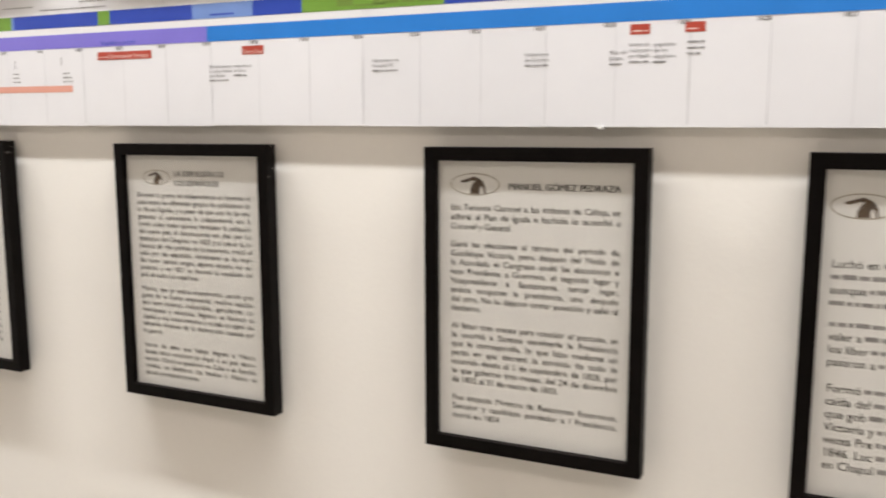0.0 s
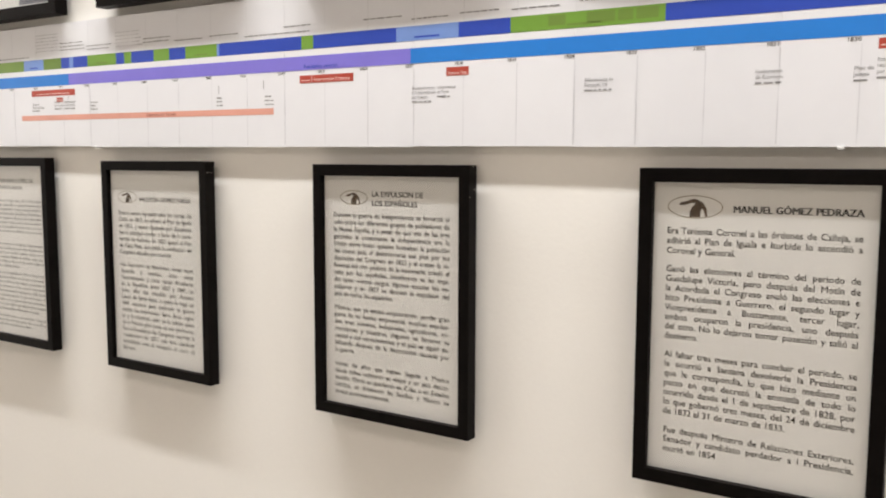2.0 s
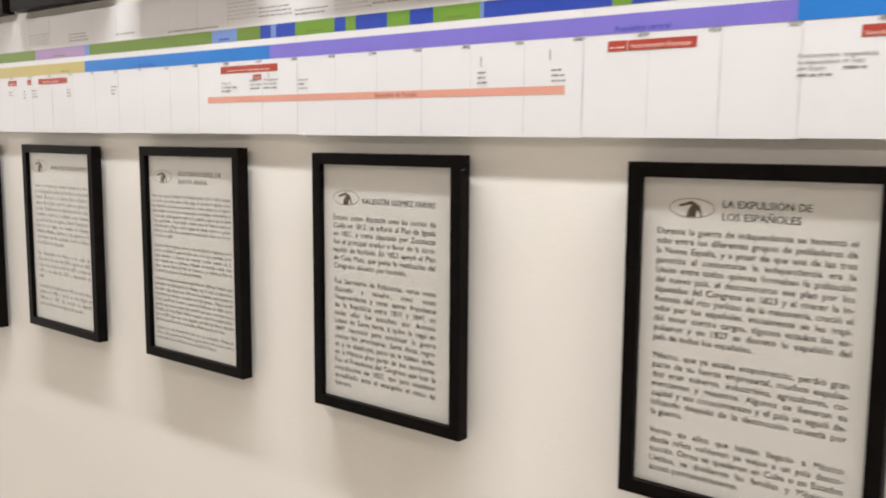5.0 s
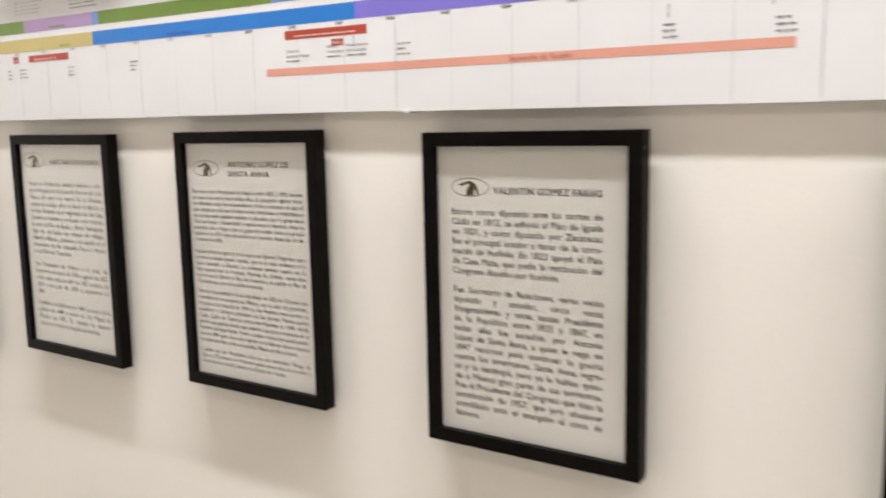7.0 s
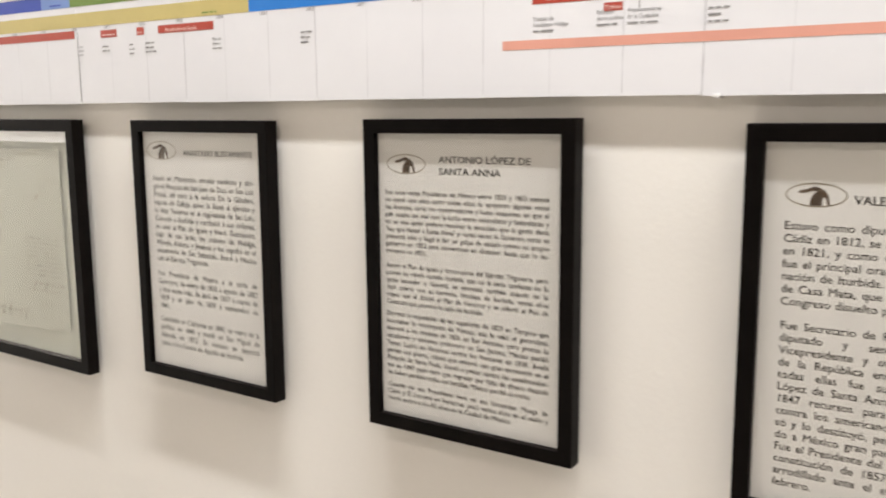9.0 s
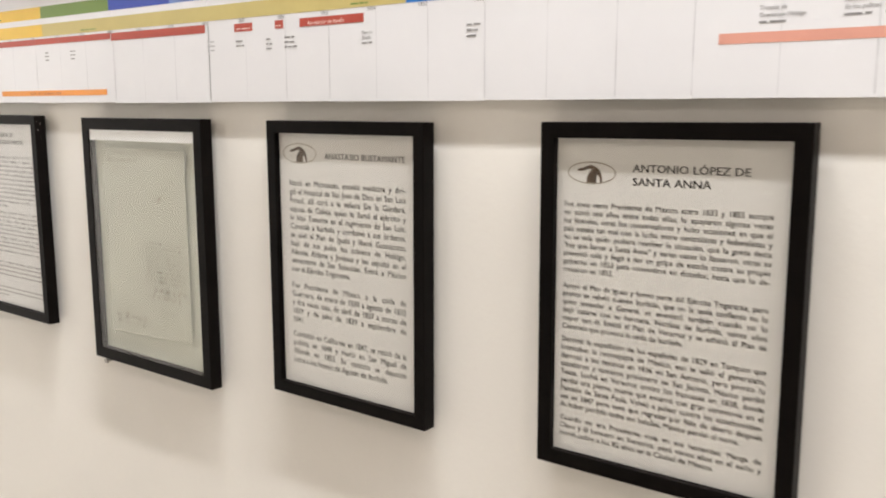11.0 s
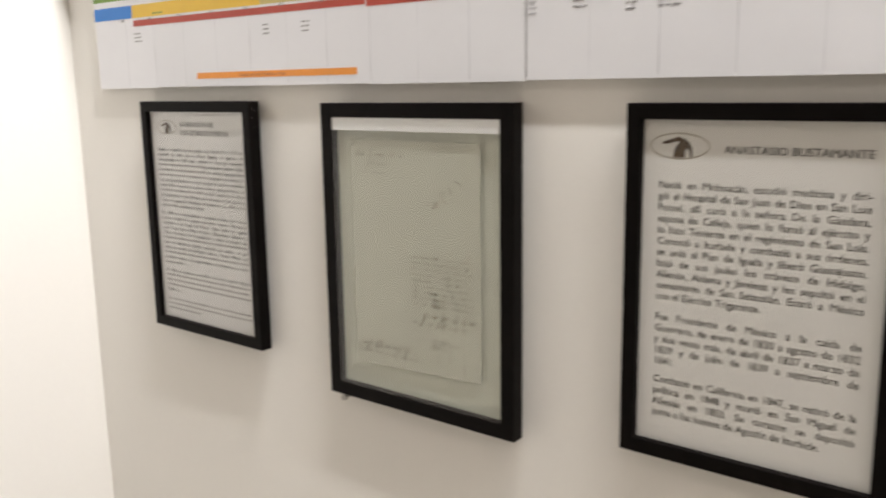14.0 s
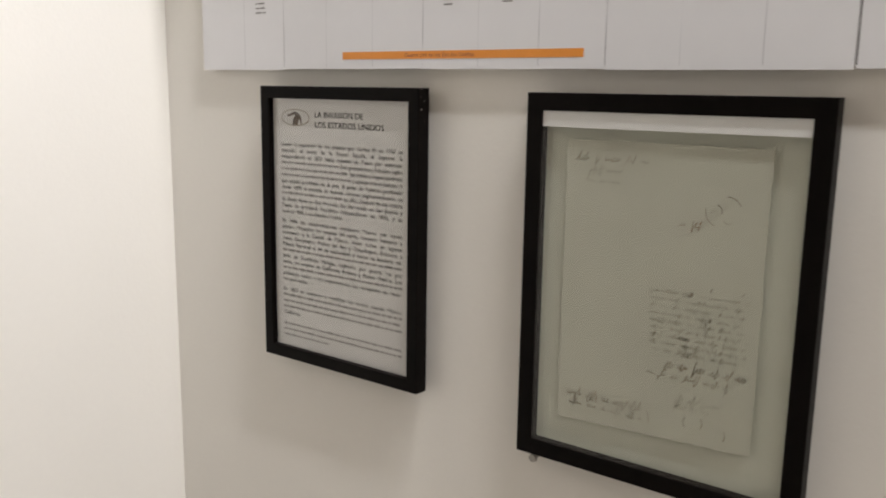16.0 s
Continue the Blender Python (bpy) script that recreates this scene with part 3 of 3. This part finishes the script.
text_frame(-1.470, -1.168, ROW_T, ROW_B, BLACK_FRAME, (-1.433, -1.376, 1.392), [("VALENTÍN GÓMEZ FARÍAS", -1.370, -1.223, 1.3885)], [
    (["Estuvo como diputado ante las cortes de", "Cádiz en 1812, se adhirió al Plan de Iguala", "en 1821, y como diputado por Zacatecas", "fue el principal orador a favor de la coro-", "nación de Iturbide. En 1823 apoyó el Plan",
      "de Casa Mata, que pedía la restitución del", "Congreso disuelto por Iturbide."], -1.433, -1.222, 1.3605, 0.0129),
    (["Fue Secretario de Relaciones, varias veces", "diputado y senador, cinco veces", "Vicepresidente y otras tantas Presidente", "de la República entre 1833 y 1847, en", "todas ellas fue sucedido por Antonio",
      "López de Santa Anna, a quien le negó en", "1847 recursos para continuar la guerra", "contra los americanos. Santa Anna regre-", "só y lo destituyó, pero ya le habían quita-", "do a México gran parte de sus territorios.",
      "Fue el Presidente del Congreso que hizo la", "constitución de 1857, que juró obedecer", "arrodillado ante el evangelio el cinco de", "febrero."], -1.432, -1.221, 1.2580, 0.0129)], seed=6, lean=-0.4)

text_frame(-1.960, -1.655, ROW_T + 0.003, ROW_B + 0.002, BLACK_FRAME, (-1.930, -1.869, 1.4075), [("ANTONIO LÓPEZ DE", -1.849, -1.719, 1.4145), ("SANTA ANNA", -1.849, -1.760, 1.3995)], [
    (["Fue once veces Presidente de México entre 1833 y 1855 aunque", "no sumó seis años entre todas ellas; lo apoyaron algunas veces", "los liberales, otras los conservadores y hubo ocasiones en que el",
      "país estaba tan mal con la lucha entre centralistas y federalistas y", "no se veía quién pudiera resolver la situación, que la gente decía", "\"hay que llamar a Santa Anna\" y varias veces lo llamaron, otras se",
      "presentó sólo y llegó a dar un golpe de estado contra su propio", "gobierno en 1853 para convertirse en dictador, hasta que lo de-", "rrocaron en 1855."], -1.934, -1.694, 1.3705, 0.0097),
    (["Apoyó el Plan de Iguala y formó parte del Ejército Trigarante, pero", "pronto se rebeló cuando Iturbide, que no le tenía confianza no lo", "quiso ascender a General, se enemistó también cuando no lo",
      "dejó casarse con su hermana, Nicolasa de Iturbide, veinte años", "mayor que él. Emitió el Plan de Veracruz y se adhirió al Plan de", "Casamata que provocó la caída de Iturbide."], -1.934, -1.694, 1.2735, 0.0099),
    (["Derrotó la expedición de los españoles de 1829 en Tampico que", "intentaban la reconquista de México, eso le valió el generalato,", "derrotó a los texanos en 1836 en San Antonio, pero pronto lo",
      "estudiaron y tomaron prisionero en San Jacinto, México perdió", "Texas. Luchó en Veracruz contra los franceses en 1838, donde", "perdió una pierna, misma que enterró con gran ceremonia en el",
      "Panteón de Santa Paula. Volvió a pelear contra los estadouniden-", "ses en 1847 pero tuvo que regresar por falta de dinero después", "de haber perdido todas sus batallas, México perdió el norte."], -1.935, -1.693, 1.2078, 0.0102),
    (["Cuando no era Presidente vivía en sus haciendas: Manga de", "Clavo y El Lencero en Veracruz, pasó varios años en el exilio y", "murió pobre a los 82 años en la Ciudad de México."], -1.935, -1.693, 1.1095, 0.0098)], seed=7, lean=-0.4)

text_frame(-2.436, -2.134, ROW_T - 0.0005, ROW_B - 0.005, BLACK_FRAME, (-2.412, -2.342, 1.414), [("ANASTASIO BUSTAMANTE", -2.326, -2.176, 1.4115)], [
    (["Nació en Michoacán, estudió medicina y diri-", "gió el Hospital de San Juan de Dios en San Luis", "Potosí, allí curó a la señora De la Gándara,", "esposa de Calleja, quien lo llamó al ejército y",
      "lo hizo Teniente en el regimiento de San Luis.", "Conoció a Iturbide y combatió a sus órdenes,", "se unió al Plan de Iguala y liberó Guanajuato,", "bajó de sus jaulas los cráneos de Hidalgo,",
      "Allende, Aldama y Jiménez y los sepultó en el", "cementerio de San Sebastián. Entró a México", "con el Ejército Trigarante."], -2.400, -2.175, 1.3700, 0.0130),
    (["Fue Presidente de México a la caída de", "Guerrero, de enero de 1830 a agosto de 1832", "y dos veces más, de abril de 1837 a marzo de", "1839 y de julio de 1839 a septiembre de", "1841."], -2.400, -2.175, 1.2150, 0.0134),
    (["Combatió en California en 1847, se retiró de la", "política en 1848 y murió en San Miguel de", "Allende en 1853. Su corazón se depositó", "junto a los huesos de Agustín de Iturbide."], -2.400, -2.175, 1.1390, 0.0136)], seed=9)

text_frame(-3.416, -3.105, ROW_T + 0.003, ROW_B - 0.004, "black wooden frame with a wrinkled glossy printed text page", (-3.381, -3.321, 1.419), [("LA INVASIÓN DE", -3.311, -3.215, 1.4245), ("LOS ESTADOS UNIDOS", -3.311, -3.176, 1.4100)], [
    (["Desde la expulsión de los jesuitas por Carlos III en 1767 se", "descuidó el norte de la Nueva España, al lograrse la", "independencia en 1821 había colonos en Texas por autoriza-",
      "|Eran protestantes y hablaban inglés,", "|los católicos hispanoparlantes", "|y además eran esclavistas, lo", "que estaba prohibido en el país. A pesar de haberse prohibido",
      "desde 1830 la entrada de nuevos colonos angloamericanos, se", "|en 1833. Después de una victoria", "de Santa Anna en San Antonio, fue derrotado en San Jacinto y", "Texas se proclamó República independiente en 1836, y se", "unió en 1845 a los Estados Unidos."], -3.383, -3.142, 1.379, 0.0093),
    (["En 1846 los estadounidenses invadieron México por varios", "puntos. Ocuparon los estados del norte, tomaron Veracruz y", "avanzaron a la Ciudad de México. Hubo luchas en lugares", "como Churubusco, Molino del Rey y Chapultepec. Entraron a",
      "Palacio Nacional el 14 de septiembre e izaron su bandera, na-", 0, "tado de Guadalupe Hidalgo, cediendo por guerra, no por", "venta, los estados de California, Arizona y Nuevo México. Los", 0, "población nativa, a los supervivientes los recluyeron en reser-", "vas para todos."], -3.383, -3.142, 1.262, 0.0092),
    (["En 1853 se volvieron a modificar los límites cuando México", 0, 0, 0, "California."], -3.383, -3.142, 1.154, 0.0093), (3, -3.383, -3.142, 1.0985, 0.0088)], paper=FILM, seed=11)


# ---- framed manuscript ----
def manuscript_frame():
    x0, x1, z1, z0, bar = -2.940, -2.592, 1.462, 1.0095, 0.0210
    root = picture_frame(x0, x1, z0, z1, bar, "black wooden frame holding a handwritten letter on grey-green mount", GROUP, WHITE_EDGE, "white backing sheet", 3.5060, 3.4912)
    part("mount_strip", box(x0 + bar - 0.002, x1 - bar + 0.002, 3.4930, 3.4938, 1.4225, z1 - bar + 0.002), WHITE_EDGE, root, "white strip along the top edge")
    # grey-green mount leaves a pale strip along the top
    part("mount_board", box(x0 + bar - 0.002, x1 - bar + 0.002, 3.5045, 3.5052, z0 + bar - 0.002, 1.4225), MAT_BOARD, root, "grey-green mount board")
    dx0, dx1, dz0, dz1 = -2.887, -2.650, 1.067, 1.409
    y = 3.4990
    bm = bmesh.new()
    rng = random.Random(21)
    n, m = 10, 14
    rows = []
    for k in range(m + 1):
        row = []
        for i in range(n + 1):
            ex = rng.uniform(-0.0007, 0.0007) if i in (0, n) else 0
            ez = rng.uniform(-0.0006, 0.0006) if k in (0, m) else 0
            row.append(bm.verts.new((dx0 + (dx1 - dx0) * i / n + ex, y - 0.0003 * math.sin(3 * i / n + 2 * k / m), dz0 + 0.011 * (i / n) * (1 - k / m) + (dz1 - dz0) * k / m + ez)))
        rows.append(row)
    for k in range(m):
        for i in range(n):
            bm.faces.new((rows[k][i], rows[k][i + 1], rows[k + 1][i + 1], rows[k + 1][i])).smooth = True
    letter = part("letter_sheet", bm, OLD_PAPER, root, "aged grey-cream handwritten letter")

    def script(pr, x, end, z, h, w, dense=1.0):
        """A run of illegible cursive: slanted loops along a line."""
        while x < end:
            length = rng.uniform(0.006, 0.020)
            pts, a, tall = [], rng.uniform(0, 3), 1.0
            steps = max(6, int(length / 0.0006))
            for i in range(steps):
                a += 1.05
                if i % 5 == 0:
                    tall = rng.choice((0.45, 0.7, 0.9, 1.2, 2.3))
                up = 0.5 * h * tall * math.sin(a)
                pts.append((x + i * 0.0006 + 0.45 * up + 0.15 * h * math.cos(a), z + up + (0.25 * h * rng.choice((-1, 1)) if tall > 1.5 else 0)))
            if rng.random() < dense:
                pr.stroke([p for p in pts if p[0] < end + 0.002], w * rng.uniform(0.45, 0.95))
            x += length + rng.uniform(0.003, 0.007)

    yy = y - 0.0006
    dark, faint = Print(yy), Print(yy)
    script(dark, -2.876, -2.785, 1.388, 0.0056, 0.0008)
    dark.stroke([(-2.873, 1.386), (-2.871, 1.391), (-2.868, 1.397)], 0.0010)
    script(faint, -2.855, -2.810, 1.375, 0.0050, 0.0008)
    dark.stroke([(-2.861, 1.361), (-2.858, 1.369), (-2.855, 1.376)], 0.0007)
    script(faint, -2.857, -2.812, 1.3625, 0.0045, 0.0007)
    dark.stroke([(-2.671, 1.395), (-2.669, 1.400), (-2.6675, 1.3995)], 0.0008)
    script(dark, -2.746, -2.722, 1.3225, 0.0058, 0.0009)
    # broken loops of a large flourish
    for cx, cz, rad, a0, a1, w in ((-2.701, 1.340, 0.016, 170, 250, 0.0009), (-2.705, 1.341, 0.006, -30, 85, 0.0010), (-2.708, 1.338, 0.003, 40, 200, 0.0006),
                                   (-2.694, 1.341, 0.016, 25, 92, 0.0010), (-2.692, 1.333, 0.005, 200, 330, 0.0006)):
        dark.stroke([(cx + rad * math.cos(radians(a0 + (a1 - a0) * k / 10)), cz + rad * math.sin(radians(a0 + (a1 - a0) * k / 10))) for k in range(11)], w)
    # ten close lines, some faded
    for i in range(10):
        z = 1.254 - i * 0.0085
        if i:
            script(faint, -2.773, -2.664 + rng.uniform(-0.006, 0.002), z, 0.0032, 0.0008)
        for _ in range(rng.randint(2, 6)):
            a, h = rng.uniform(-2.772, -2.668), rng.uniform(0.0014, 0.0034)
            dark.stroke([(a - 0.4 * h, z - h), (a, z), (a + 0.7 * h, z + h)], rng.uniform(0.0005, 0.0009))
        if i > 6:
            a = rng.uniform(-2.76, -2.72)
            script(dark, a, a + rng.uniform(0.015, 0.03), z, 0.0036, 0.0006)
    script(dark, -2.752, -2.662, 1.1615, 0.0070, 0.0011)
    script(dark, -2.773, -2.673, 1.1490, 0.0052, 0.0009)
    script(faint, -2.735, -2.682, 1.1240, 0.0060, 0.0008)
    script(faint, -2.738, -2.700, 1.1150, 0.0045, 0.0006)
    script(dark, -2.874, -2.772, 1.1020, 0.0062, 0.0009)
    script(dark, -2.871, -2.778, 1.0900, 0.0052, 0.0008)
    for cx, cz, side in ((-2.722, 1.099, -1), (-2.708, 1.101, 1), (-2.682, 1.093, 1)):
        dark.stroke([(cx + side * 0.004 * math.cos(a / 6), cz + 0.0065 * math.sin(a / 6)) for a in range(-7, 8)], 0.0008)
    dark.stroke([(-2.770 + 0.003 * math.sin(k / 3), 1.102 - k * 0.0022) for k in range(8)], 0.0009)
    dark.put("handwriting", QUILL_INK, letter, "dark brown quill handwriting")
    faint.put("faded_handwriting", FADED_QUILL, letter, "faded quill handwriting")
    return settle(root)


manuscript_frame()


def support_nail(x, z):
    root = thing("support_nail", x, WALL_Y, z, "small steel nail in the wall under a frame", "nail")
    bm = bmesh.new()
    bmesh.ops.create_cone(bm, cap_ends=True, segments=12, radius1=0.0030, radius2=0.0030, depth=0.022, matrix=pose(x, WALL_Y - 0.011, z, 90))
    part("shank", bm, STEEL, root)
    bm = bmesh.new()
    bmesh.ops.create_cone(bm, cap_ends=True, segments=14, radius1=0.0056, radius2=0.0048, depth=0.004, matrix=pose(x, WALL_Y - 0.023, z, 90))
    part("head", bm, STEEL, root)
    return settle(root)


support_nail(-2.920, 1.0005)


# ---- upper row of frames ----
def upper_frame(x0, x1, picture, seed):
    z0, z1, bar = 1.757, 2.227, 0.024
    root = picture_frame(x0, x1, z0, z1, bar, "black wooden frame with a white printed sheet above the timeline", "frames above the timeline", front=3.484)
    rng = random.Random(seed)
    pr = Print(PAPER_Y - 0.0002)
    z = z1 - 0.09
    while z > z0 + (0.15 if picture else 0.07):
        word_bars(pr, rng, x0 + 0.06, x1 - 0.06, z, 0.0045, 1.0 if rng.random() < 0.85 else 0.5)
        z -= 0.014
    pr.put("paragraph", FAINT_INK, root)
    if picture:
        pr = Print(PAPER_Y - 0.0002)
        pr.bar(x0 + 0.24, x1 - bar - 0.012, z0 + bar + 0.006, z0 + 0.14)
        pr.put("printed_picture", DARK_PICTURE, root, "dark slate printed picture")
    return settle(root)


for args in ((-3.668, -3.292, False, 29), (-3.268, -2.890, False, 30), (-2.868, -2.480, False, 31), (-2.444, -2.068, False, 32), (-1.980, -1.592, True, 33), (-1.461, -1.075, False, 34), (-0.945, -0.557, False, 35), (-0.430, -0.042, False, 36), (0.090, 0.478, False, 37)):
    upper_frame(*args)
